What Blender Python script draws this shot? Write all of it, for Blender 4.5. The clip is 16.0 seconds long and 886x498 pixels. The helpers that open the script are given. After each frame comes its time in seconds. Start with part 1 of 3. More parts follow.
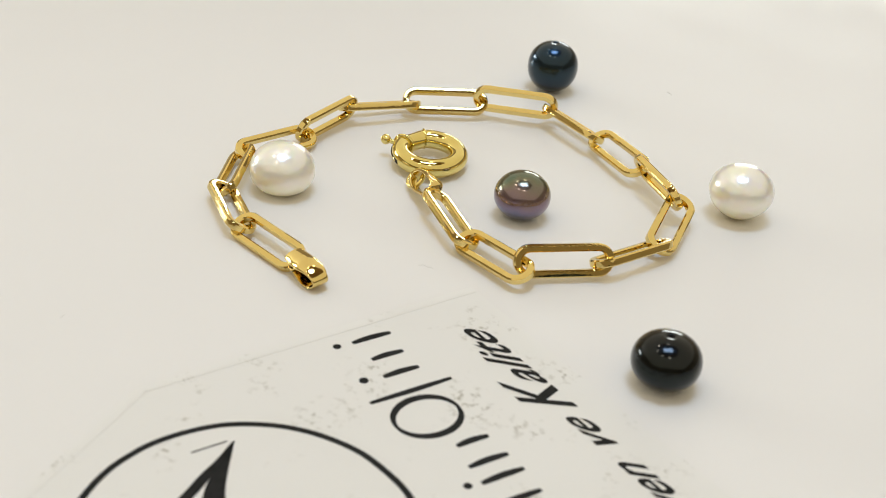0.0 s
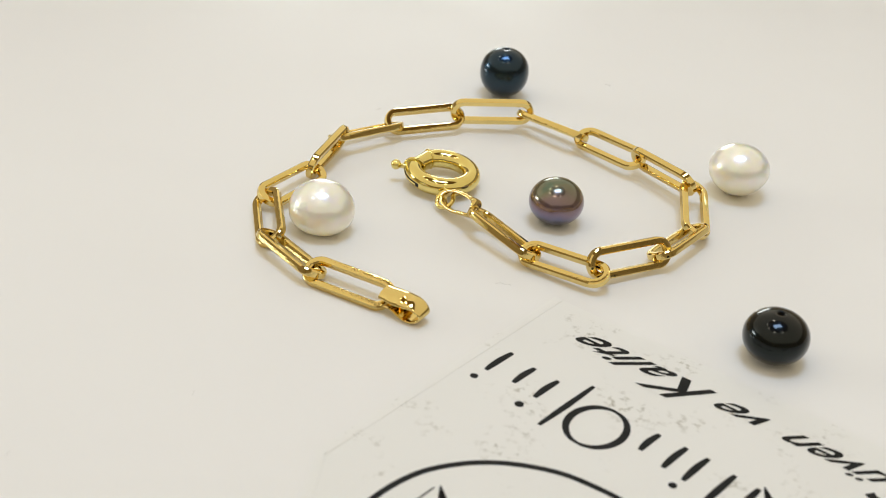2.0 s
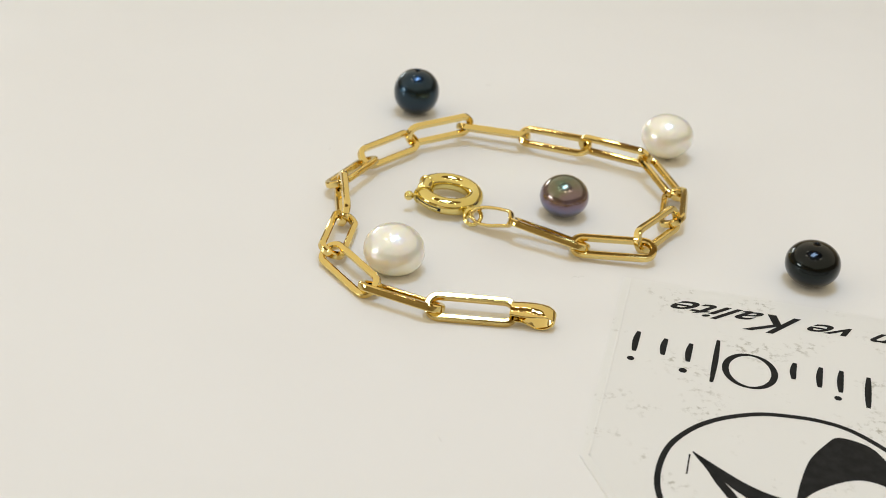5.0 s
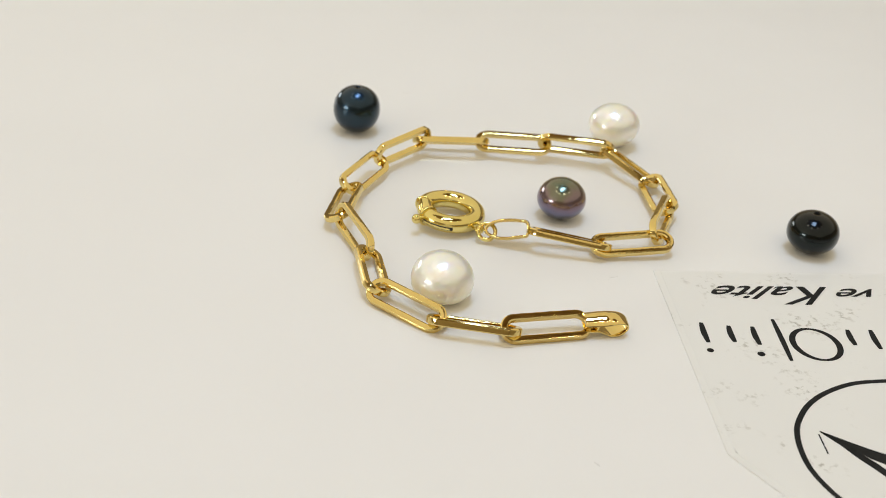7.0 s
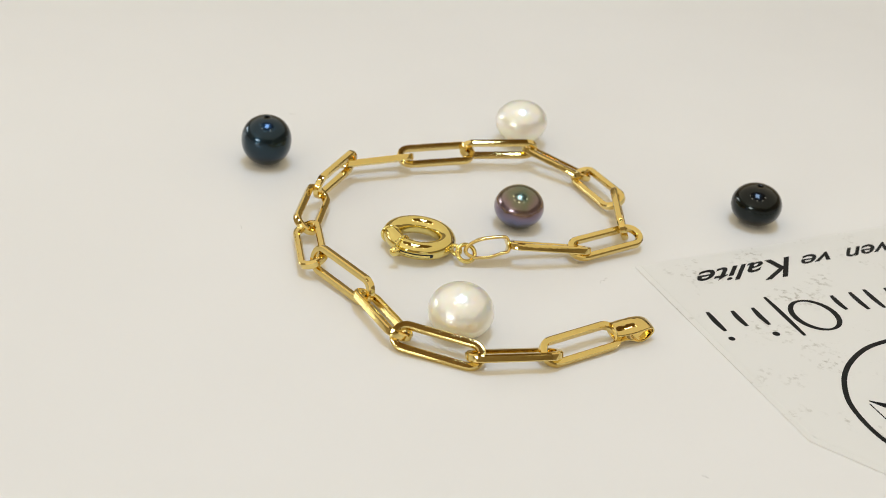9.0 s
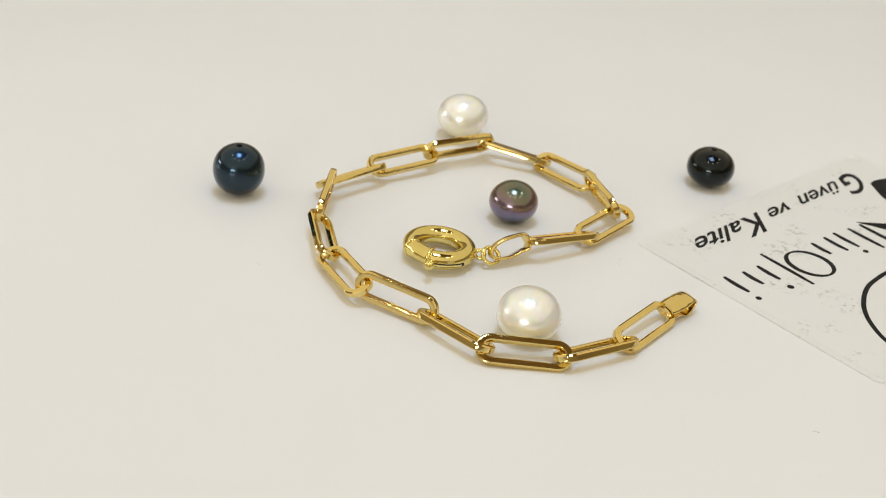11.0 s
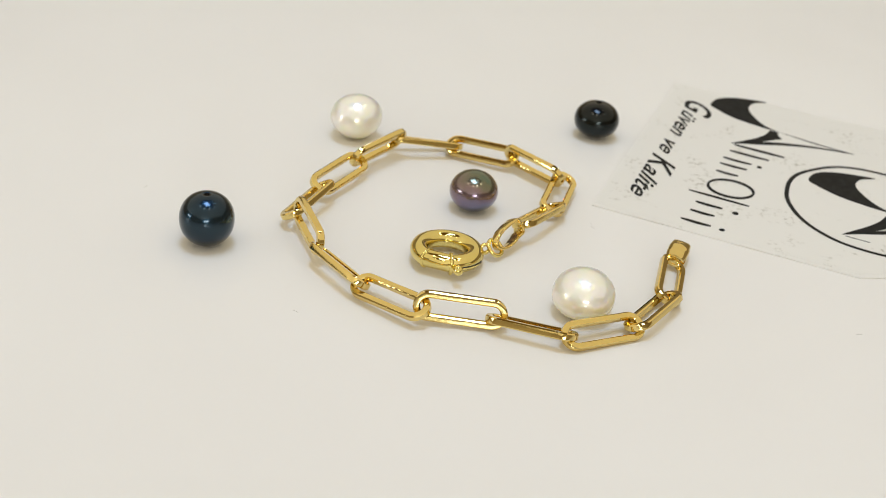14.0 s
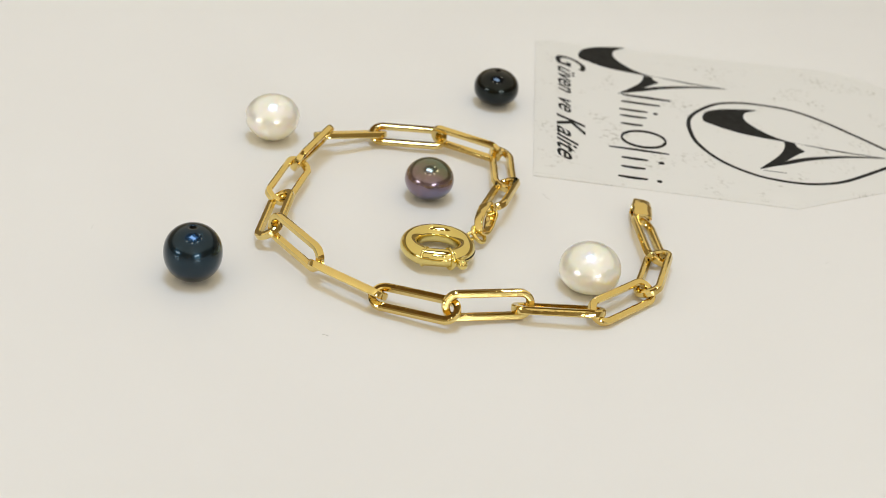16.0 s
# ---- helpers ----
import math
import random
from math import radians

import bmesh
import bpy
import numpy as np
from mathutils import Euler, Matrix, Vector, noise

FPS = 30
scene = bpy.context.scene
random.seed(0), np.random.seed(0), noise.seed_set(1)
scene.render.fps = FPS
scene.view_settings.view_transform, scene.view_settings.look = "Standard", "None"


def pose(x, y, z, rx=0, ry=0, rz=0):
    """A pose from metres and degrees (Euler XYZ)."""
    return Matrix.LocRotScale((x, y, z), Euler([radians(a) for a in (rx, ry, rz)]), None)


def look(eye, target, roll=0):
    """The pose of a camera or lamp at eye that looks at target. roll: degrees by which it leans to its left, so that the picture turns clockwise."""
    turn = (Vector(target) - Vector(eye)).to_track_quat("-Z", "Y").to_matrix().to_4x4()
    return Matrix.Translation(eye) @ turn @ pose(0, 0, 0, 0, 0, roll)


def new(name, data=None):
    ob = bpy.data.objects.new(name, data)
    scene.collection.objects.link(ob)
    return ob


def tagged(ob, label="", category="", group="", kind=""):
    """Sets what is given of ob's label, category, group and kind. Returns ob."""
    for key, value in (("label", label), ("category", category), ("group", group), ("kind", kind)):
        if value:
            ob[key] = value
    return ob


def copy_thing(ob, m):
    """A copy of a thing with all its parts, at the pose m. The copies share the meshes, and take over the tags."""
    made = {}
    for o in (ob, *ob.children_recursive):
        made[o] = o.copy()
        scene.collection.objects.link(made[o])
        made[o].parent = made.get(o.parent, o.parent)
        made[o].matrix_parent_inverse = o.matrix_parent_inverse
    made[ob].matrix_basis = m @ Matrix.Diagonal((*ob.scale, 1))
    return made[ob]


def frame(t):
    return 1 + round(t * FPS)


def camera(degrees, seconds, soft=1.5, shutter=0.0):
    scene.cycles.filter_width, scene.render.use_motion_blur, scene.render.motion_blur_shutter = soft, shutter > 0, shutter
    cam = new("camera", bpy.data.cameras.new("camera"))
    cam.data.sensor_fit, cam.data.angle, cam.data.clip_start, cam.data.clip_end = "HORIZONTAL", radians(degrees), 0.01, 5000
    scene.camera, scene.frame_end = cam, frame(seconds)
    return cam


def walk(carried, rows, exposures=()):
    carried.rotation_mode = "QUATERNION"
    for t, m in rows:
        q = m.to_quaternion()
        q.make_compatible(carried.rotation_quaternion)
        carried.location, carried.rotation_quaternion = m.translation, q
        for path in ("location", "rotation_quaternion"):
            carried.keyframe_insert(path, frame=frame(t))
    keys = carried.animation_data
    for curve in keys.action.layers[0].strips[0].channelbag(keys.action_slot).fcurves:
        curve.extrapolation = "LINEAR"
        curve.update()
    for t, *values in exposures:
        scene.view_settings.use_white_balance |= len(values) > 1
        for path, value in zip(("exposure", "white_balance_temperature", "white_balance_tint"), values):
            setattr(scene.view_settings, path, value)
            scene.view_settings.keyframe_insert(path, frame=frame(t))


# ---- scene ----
cam = camera(36.0, 16.0, soft=0.58)
cam.data.dof.use_dof, cam.data.dof.focus_distance, cam.data.dof.aperture_fstop = True, 0.208, 38.0
PATH = [
    (0, (0.00332, -0.17156, 0.10103), (0.00993, -0.00020, -0.00188), 4.94),
    (0.5, (-0.01094, -0.16870, 0.10111), (0.00833, 0.00195, -0.00140), 4.81),
    (1, (-0.02581, -0.16570, 0.10070), (0.00621, 0.00357, -0.00091), 4.91),
    (1.5, (-0.03899, -0.16193, 0.10121), (0.00489, 0.00479, -0.00017), 4.82),
    (2, (-0.05565, -0.16330, 0.10223), (0.00088, -0.00002, 0.00151), 5.10),
    (2.5, (-0.07408, -0.16842, 0.10711), (-0.00506, -0.00931, 0.00751), 4.82),
    (3, (-0.09074, -0.16767, 0.10888), (-0.01021, -0.01373, 0.00981), 4.81),
    (3.5, (-0.10395, -0.16220, 0.11010), (-0.01250, -0.01536, 0.00974), 4.42),
    (4, (-0.11834, -0.15194, 0.11088), (-0.01562, -0.01220, 0.01128), 4.76),
    (4.5, (-0.13099, -0.14076, 0.11215), (-0.01801, -0.00899, 0.01278), 4.68),
    (5, (-0.14238, -0.12884, 0.11190), (-0.02015, -0.00518, 0.01306), 4.36),
    (7.5, (-0.18154, -0.05674, 0.11149), (-0.02031, 0.00937, 0.01333), 5.60),
    (8, (-0.18306, -0.04271, 0.11052), (-0.01702, 0.01047, 0.01254), 5.64),
    (10.5, (-0.18937, 0.03992, 0.11180), (-0.01597, 0.02371, 0.01346), 6.12),
    (11, (-0.18533, 0.05405, 0.11220), (-0.01360, 0.02521, 0.01382), 6.07),
    (11.5, (-0.18071, 0.06800, 0.11167), (-0.01167, 0.02544, 0.01362), 6.11),
    (12, (-0.17717, 0.08273, 0.11178), (-0.01159, 0.02782, 0.01397), 6.25),
    (12.5, (-0.17211, 0.09754, 0.11182), (-0.01150, 0.03031, 0.01340), 6.26),
    (13, (-0.16553, 0.11098, 0.11196), (-0.01070, 0.03129, 0.01359), 6.20),
    (13.5, (-0.15870, 0.12366, 0.11216), (-0.01002, 0.03306, 0.01373), 6.02),
    (14, (-0.15097, 0.13587, 0.11282), (-0.00920, 0.03495, 0.01423), 5.84),
    (14.5, (-0.13904, 0.14576, 0.11158), (-0.00663, 0.03398, 0.01171), 6.26),
    (15, (-0.12649, 0.15375, 0.11280), (-0.00328, 0.03235, 0.01239), 6.07),
    (15.5, (-0.11570, 0.16573, 0.11327), (-0.00358, 0.03498, 0.01161), 6.35),
    (16, (-0.10581, 0.17516, 0.11431), (-0.00409, 0.03637, 0.01239), 6.20),
]
walk(cam, [(t, look(eye, target, roll)) for t, eye, target, roll in PATH], exposures=[(0.0, 0.0), (16.0, 0.0)])

# ---- light: a bright shop, lit from its ceiling, with an added fill sheet ----
CM = 0.01
CEILING = 1.75
world = bpy.data.worlds.new("world")
world.use_nodes = True
world.node_tree.nodes["Background"].inputs[0].default_value = (1.0, 0.95, 0.88, 1)
world.node_tree.nodes["Background"].inputs[1].default_value = 0.1
scene.world = world

CEILING_FILL = (8.8, 137.0, (1.045, 0.95, 0.70))  # broad fill added under the ceiling: width, watts, colour
RAFT_W, RAFT_Z = 1.6, 1.66  # round brown board hung under it, added to darken overhead reflections, carrying the lamps
PANELS = [(0.05, 0.05, 0.58, 0.34, 7.6, (0.70, 0.97, 1.36))]  # x, y, width, depth, watts, colour
SPOTS = [(0.10, -0.73, 0.78), (-0.50, -0.54, 0.78), (-0.73, 0.08, 0.78), (-0.46, 0.57, 0.78), (0.16, 0.72, 0.78)]  # x, y, watts
SHOWCASES = [  # lit display cases on the walls: x, y, inward turn, width, height, watts
    (-4.19, 2.20, 90, 1.6, 0.40, 38.0),
    (1.25, 4.59, 0, 1.5, 0.40, 20.0),
]


# ---- materials ----
def material(name, colour, rough=0.5, metal=0.0, spec=0.5, coat=0.0, coat_rough=0.05):
    m = bpy.data.materials.new(name)
    m.use_nodes = True
    b = m.node_tree.nodes["Principled BSDF"]
    b.inputs["Base Color"].default_value = (*colour, 1)
    b.inputs["Roughness"].default_value = rough
    b.inputs["Metallic"].default_value = metal
    b.inputs["Specular IOR Level"].default_value = spec
    b.inputs["Coat Weight"].default_value = coat
    b.inputs["Coat Roughness"].default_value = coat_rough
    return m, m.node_tree, b


def ramp(tree, source, stops):
    r = tree.nodes.new("ShaderNodeValToRGB")
    while len(r.color_ramp.elements) < len(stops):
        r.color_ramp.elements.new(0.5)
    for e, (at, colour) in zip(r.color_ramp.elements, stops):
        e.position, e.color = at, (*colour, 1)
    tree.links.new(source, r.inputs["Fac"])
    return r.outputs["Color"]


def noise_of(tree, scale, detail=3.0, rough=0.55, space="Object"):
    c = tree.nodes.new("ShaderNodeTexCoord")
    n = tree.nodes.new("ShaderNodeTexNoise")
    n.inputs["Scale"].default_value = scale
    n.inputs["Detail"].default_value = detail
    n.inputs["Roughness"].default_value = rough
    tree.links.new(c.outputs[space], n.inputs["Vector"])
    return n.outputs["Fac"]


def relief(tree, b, source, strength, distance):
    p = tree.nodes.new("ShaderNodeBump")
    p.inputs["Strength"].default_value = strength
    p.inputs["Distance"].default_value = distance
    tree.links.new(source, p.inputs["Height"])
    tree.links.new(p.outputs["Normal"], b.inputs["Normal"])


def grey(v):
    return (v, v, v)


# white lacquered counter top, slightly uneven gloss
TABLE, nt, b = material("white_lacquer", (0.80, 0.785, 0.755), 0.22, spec=0.18)
nt.links.new(ramp(nt, noise_of(nt, 14.0), [(0.3, (0.80, 0.774, 0.746)), (0.7, (0.82, 0.796, 0.77))]), b.inputs["Base Color"])
nt.links.new(ramp(nt, noise_of(nt, 60.0, 4), [(0.3, grey(0.17)), (0.75, grey(0.27))]), b.inputs["Roughness"])
relief(nt, b, noise_of(nt, 45.0, 2), 0.08, 0.0002)

# polished yellow gold with hairline polishing marks
def gold(name, colour, rough, bump):
    m, nt, b = material(name, colour, rough, 1.0)
    r, g, bl = colour
    nt.links.new(ramp(nt, noise_of(nt, 350.0, 3), [(0.3, (r * 0.96, g * 0.95, bl * 0.92)), (0.7, colour)]), b.inputs["Base Color"])
    nt.links.new(ramp(nt, noise_of(nt, 900.0, 4), [(0.35, grey(rough * 0.6)), (0.75, grey(rough * 1.6))]), b.inputs["Roughness"])
    grain = nt.nodes.new("ShaderNodeMath")
    grain.operation = "MULTIPLY_ADD"
    nt.links.new(noise_of(nt, 2600.0, 3), grain.inputs[0])
    grain.inputs[1].default_value = 0.34
    nt.links.new(noise_of(nt, 420.0, 3), grain.inputs[2])
    relief(nt, b, grain.outputs[0], bump, 0.00006)
    return m


GOLD = gold("yellow_gold", (0.835, 0.652, 0.255), 0.06, 0.40)
GOLD_SMOOTH = gold("polished_gold", (0.83, 0.69, 0.255), 0.05, 0.10)


def pearl_material(name, stops, metal, rough, coat, spots=0.15, coat_rough=0.04, bumps=0.12):
    m, nt, b = material(name, stops[0][1], rough, metal, 0.5, coat, coat_rough)
    c = nt.nodes.new("ShaderNodeTexCoord")
    sep = nt.nodes.new("ShaderNodeSeparateXYZ")
    nt.links.new(c.outputs["Generated"], sep.inputs[0])
    mix = nt.nodes.new("ShaderNodeMath")
    mix.operation = "MULTIPLY_ADD"
    nt.links.new(noise_of(nt, 220.0, 2), mix.inputs[0])
    mix.inputs[1].default_value = spots
    nt.links.new(sep.outputs["Z"], mix.inputs[2])
    off = nt.nodes.new("ShaderNodeMath")
    off.operation = "SUBTRACT"
    nt.links.new(mix.outputs[0], off.inputs[0])
    off.inputs[1].default_value = spots * 0.5
    nt.links.new(ramp(nt, off.outputs[0], stops), b.inputs["Base Color"])
    relief(nt, b, noise_of(nt, 260.0, 3), bumps, 0.0002)
    bump = nt.nodes["Bump"]
    nt.links.new(bump.outputs["Normal"], b.inputs["Coat Normal"])
    return m, b


# the yellow lowest stop paints the warm glow at the pearl's foot
WHITE_PEARL, b = pearl_material("white_nacre", [(0.0, (0.95, 0.86, 0.58)), (0.30, (0.93, 0.89, 0.74)), (0.52, (0.95, 0.89, 0.83)), (0.72, (0.97, 0.95, 0.87)), (0.85, (0.98, 0.935, 0.88)), (1.0, (0.97, 0.95, 0.84))], 0.40, 0.29, 0.7, spots=0.5, coat_rough=0.08, bumps=0.8)
b.inputs["Coat IOR"].default_value = 1.65
b.inputs["Specular IOR Level"].default_value = 0.6
b.inputs["Subsurface Weight"].default_value = 0.7
b.inputs["Subsurface Scale"].default_value = 1.0
b.inputs["Subsurface Radius"].default_value = (0.0022, 0.0018, 0.0010)
# bluer upper stops paint in the blue reflection of the top half
BLUE_PEARL, b = pearl_material("blue_black_nacre", [(0.0, (0.014, 0.022, 0.032)), (0.5, (0.015, 0.034, 0.050)), (1.0, (0.012, 0.033, 0.062))], 0.92, 0.24, 0.5, 0.3, coat_rough=0.05, bumps=0.3)
GREEN_PEARL, b = pearl_material("green_black_nacre", [(0.0, (0.007, 0.008, 0.008)), (0.5, (0.005, 0.010, 0.010)), (1.0, (0.005, 0.007, 0.010))], 0.92, 0.22, 0.5, 0.3, coat_rough=0.05, bumps=0.3)
# iridescent sheen painted by height: dark foot, blue, mauve, green top
MAUVE_PEARL, b = pearl_material("peacock_painted_sheen", [(0.0, (0.03, 0.035, 0.05)), (0.12, (0.08, 0.09, 0.15)), (0.28, (0.15, 0.15, 0.24)), (0.46, (0.23, 0.17, 0.235)), (0.68, (0.24, 0.175, 0.175)), (0.86, (0.18, 0.18, 0.12)), (1.0, (0.10, 0.165, 0.125))], 0.86, 0.20, 0.5, 0.8, bumps=0.35)
# near black, puts the shade inside drill holes and clasp slot into the colour
HOLE_SHADE, nt, b = material("painted_hole_shade", (0.006, 0.006, 0.006), 0.7)

# frosted bag film: smudged grey where the print has rubbed
FILM, nt, b = material("frosted_film", (0.76, 0.755, 0.74), 0.30, spec=0.4)
smear = noise_of(nt, 950.0, 4, 0.6)
patch = noise_of(nt, 110.0, 2)
mul = nt.nodes.new("ShaderNodeMath")
mul.operation = "MULTIPLY"
nt.links.new(ramp(nt, smear, [(0.53, grey(0)), (0.68, grey(1))]), mul.inputs[0])
nt.links.new(ramp(nt, patch, [(0.53, grey(0)), (0.67, grey(1))]), mul.inputs[1])
nt.links.new(ramp(nt, mul.outputs[0], [(0.0, (0.772, 0.752, 0.718)), (1.0, (0.42, 0.39, 0.33))]), b.inputs["Base Color"])
relief(nt, b, noise_of(nt, 120.0, 2), 0.15, 0.0003)
INK, nt, b = material("black_ink", (0.012, 0.012, 0.012), 0.6, spec=0.12)
nt.links.new(ramp(nt, noise_of(nt, 700.0, 3), [(0.35, grey(0.010)), (0.8, grey(0.022))]), b.inputs["Base Color"])
DUST, nt, b = material("dust_fibre", (0.64, 0.62, 0.58), 0.8)

WALL, nt, b = material("tan_plaster", (0.50, 0.43, 0.33), 0.8)
nt.links.new(ramp(nt, noise_of(nt, 3.0), [(0.3, (0.47, 0.405, 0.31)), (0.7, (0.53, 0.455, 0.35))]), b.inputs["Base Color"])
CEIL, nt, b = material("white_ceiling", (0.78, 0.76, 0.72), 0.9)
nt.links.new(ramp(nt, noise_of(nt, 4.0), [(0.3, (0.76, 0.74, 0.70)), (0.7, (0.80, 0.78, 0.74))]), b.inputs["Base Color"])
FLOOR, nt, b = material("brown_floor", (0.22, 0.165, 0.12), 0.5)
nt.links.new(ramp(nt, noise_of(nt, 5.0), [(0.3, (0.20, 0.15, 0.105)), (0.7, (0.24, 0.18, 0.135))]), b.inputs["Base Color"])
# brown of the added board, toned for the dark reflections in the gold
BOARD, nt, b = material("reflection_brown", (0.48, 0.32, 0.15), 0.5)
nt.links.new(ramp(nt, noise_of(nt, 3.5), [(0.3, (0.44, 0.29, 0.13)), (0.7, (0.52, 0.35, 0.17))]), b.inputs["Base Color"])
LAMP_FRAME, nt, b = material("lamp_frame", (0.7, 0.7, 0.7), 0.5)


# ---- mesh helpers (lengths in centimetres unless they end in _m) ----
def part(name, bm, mat, parent=None, label="", m=None, unit=CM, sharp=None):
    me = bpy.data.meshes.new(name)
    bmesh.ops.recalc_face_normals(bm, faces=bm.faces)
    if unit != 1:
        bm.transform(Matrix.Scale(unit, 4))
    if sharp is not None:
        for f in bm.faces:
            f.smooth = True
    bm.to_mesh(me)
    bm.free()
    if sharp is not None:
        me.set_sharp_from_angle(angle=radians(sharp))
    me.materials.append(mat)
    ob = new(name, me)
    if parent:
        ob.parent = parent
    if m:
        ob.matrix_basis = m
    if label:
        ob["label"] = label
    return ob


def empty(name, x, y, z=0.0):
    ob = new(name)
    ob.empty_display_size = 0.01
    ob.matrix_basis = pose(x * CM, y * CM, z * CM)
    return ob


def box(sx, sy, sz, x=0.0, y=0.0, z=0.0, bevel=0.0):
    bm = bmesh.new()
    bmesh.ops.create_cube(bm, size=1, matrix=Matrix.Translation((x, y, z)) @ Matrix.Diagonal((sx, sy, sz, 1)))
    if bevel:
        bmesh.ops.bevel(bm, geom=bm.edges[:], offset=bevel, segments=2, affect="EDGES")
    return bm


def sweep(path, section, closed=True):
    """path: list of (point, side, up); section: list of (a, b) along side and up."""
    bm = bmesh.new()
    rings = [[bm.verts.new(p + s * a + u * c) for a, c in (section(i) if callable(section) else section)] for i, (p, s, u) in enumerate(path)]
    n = len(rings[0])
    for i in range(len(rings) if closed else len(rings) - 1):
        q, r = rings[i], rings[(i + 1) % len(rings)]
        for k in range(n):
            bm.faces.new((q[k], q[(k + 1) % n], r[(k + 1) % n], r[k]))
    if not closed:
        bm.faces.new(rings[0])
        bm.faces.new(rings[-1])
    return bm


def chamfered(w, h, c):
    x, y = w / 2, h / 2
    return [(x - c, -y), (x, -y + c), (x, y - c), (x - c, y), (-x + c, y), (-x, y - c), (-x, -y + c), (-x + c, -y)]


def circle(r, n=16):
    return [(r * math.cos(2 * math.pi * k / n), r * math.sin(2 * math.pi * k / n)) for k in range(n)]


def arc_path(r, a0, a1, n, closed=False):
    out = []
    for k in range(n):
        a = radians(a0 + (a1 - a0) * k / (n if closed else n - 1))
        d = Vector((math.cos(a), math.sin(a), 0))
        out.append((d * r, d, Vector((0, 0, 1))))
    return out


def lathe(profile, n=40):
    bm = bmesh.new()
    rings = []
    for r, z in profile:
        rings.append([bm.verts.new((0, 0, z))] if r == 0 else [bm.verts.new((r * math.cos(2 * math.pi * k / n), r * math.sin(2 * math.pi * k / n), z)) for k in range(n)])
    for q, r in zip(rings, rings[1:]):
        for k in range(n):
            l = (k + 1) % n
            ring = [q[0], r[l], r[k]] if len(q) == 1 else [q[k], q[l], r[0]] if len(r) == 1 else [q[k], q[l], r[l], r[k]]
            bm.faces.new(ring)
    return bm


def curve_through(points, per=6, closed=False):
    """A smooth line through a few control points."""
    pts = [Vector((*p, 0)) for p in points]
    out = []
    n = len(pts)
    for i in range(n if closed else n - 1):
        a, b_, c, d = (pts[(i + k) % n] if closed else pts[min(max(i + k, 0), n - 1)] for k in (-1, 0, 1, 2))
        for s in range(per):
            t = s / per
            out.append(0.5 * (2 * b_ + (c - a) * t + (2 * a - 5 * b_ + 4 * c - d) * t * t + (3 * b_ - a - 3 * c + d) * t ** 3))
    if not closed:
        out.append(pts[-1])
    return [(v.x, v.y) for v in out]


# ---- the room, closed round the counter ----
COUNTER_H = 0.90


def slab(name, sx, sy, sz, x, y, z, mat, label, category):
    return tagged(part(name, box(sx, sy, sz, x, y, z), mat, unit=1), label, category, kind="structure")


slab("floor", 9.0, 9.4, 0.1, 0.2, 0, -COUNTER_H - 0.05, FLOOR, "brown shop floor", "floor")
slab("ceiling", 9.0, 9.4, 0.1, 0.2, 0, CEILING + 0.05, CEIL, "plain white shop ceiling", "ceiling")
H = CEILING + COUNTER_H
for name, sx, sy, x, y in (("wall_north", 9.0, 0.1, 0.2, 4.65), ("wall_south", 9.0, 0.1, 0.2, -4.65), ("wall_east", 0.1, 9.2, 4.65, 0), ("wall_west", 0.1, 9.2, -4.25, 0)):
    slab(name, sx, sy, H - 0.004, x, y, (CEILING - COUNTER_H) / 2, WALL, "plain tan shop wall", "wall")

counter = tagged(empty("counter", 2, 1, -COUNTER_H / CM), "glossy white lacquered shop counter", "counter", kind="structure")
part("counter_top", box(1.6, 0.9, 0.03, 0, 0, COUNTER_H - 0.015, 0.003), TABLE, counter, unit=1, label="glossy white lacquered top")
part("counter_body", box(1.5, 0.8, COUNTER_H - 0.03, 0, 0, (COUNTER_H - 0.03) / 2), TABLE, counter, unit=1)


def ceiling_light(x, y, w, d, watts, colour):
    ob = tagged(empty("ceiling_light", x / CM, y / CM, RAFT_Z / CM), "bright rectangular ceiling light panel", "ceiling light", "lights in the ceiling")
    for sx, sy, px, py in ((w + 0.06, 0.03, 0, d / 2 + 0.015), (w + 0.06, 0.03, 0, -d / 2 - 0.015), (0.03, d, w / 2 + 0.015, 0), (0.03, d, -w / 2 - 0.015, 0)):
        part("frame", box(sx, sy, 0.03, px, py, -0.015), LAMP_FRAME, ob, unit=1)
    lamp = bpy.data.lights.new("panel_lamp", "AREA")
    lamp.shape, lamp.size, lamp.size_y, lamp.energy, lamp.color = "RECTANGLE", w, d, watts, colour
    new("panel_lamp", lamp).matrix_basis = pose(x, y, RAFT_Z - 0.032)


def downlight(x, y, watts):
    ob = tagged(empty("downlight", x / CM, y / CM, RAFT_Z / CM), "small round recessed ceiling downlight", "ceiling light", "downlights in the ceiling")
    part("ring", sweep(arc_path(0.055, 0, 360, 24, True), circle(0.010, 8)), LAMP_FRAME, ob, unit=1, sharp=40)
    lamp = bpy.data.lights.new("downlight_lamp", "AREA")
    lamp.shape, lamp.size, lamp.energy, lamp.color = "DISK", 0.10, watts, (1.0, 0.90, 0.72)
    new("downlight_lamp", lamp).matrix_basis = pose(x, y, RAFT_Z - 0.032)


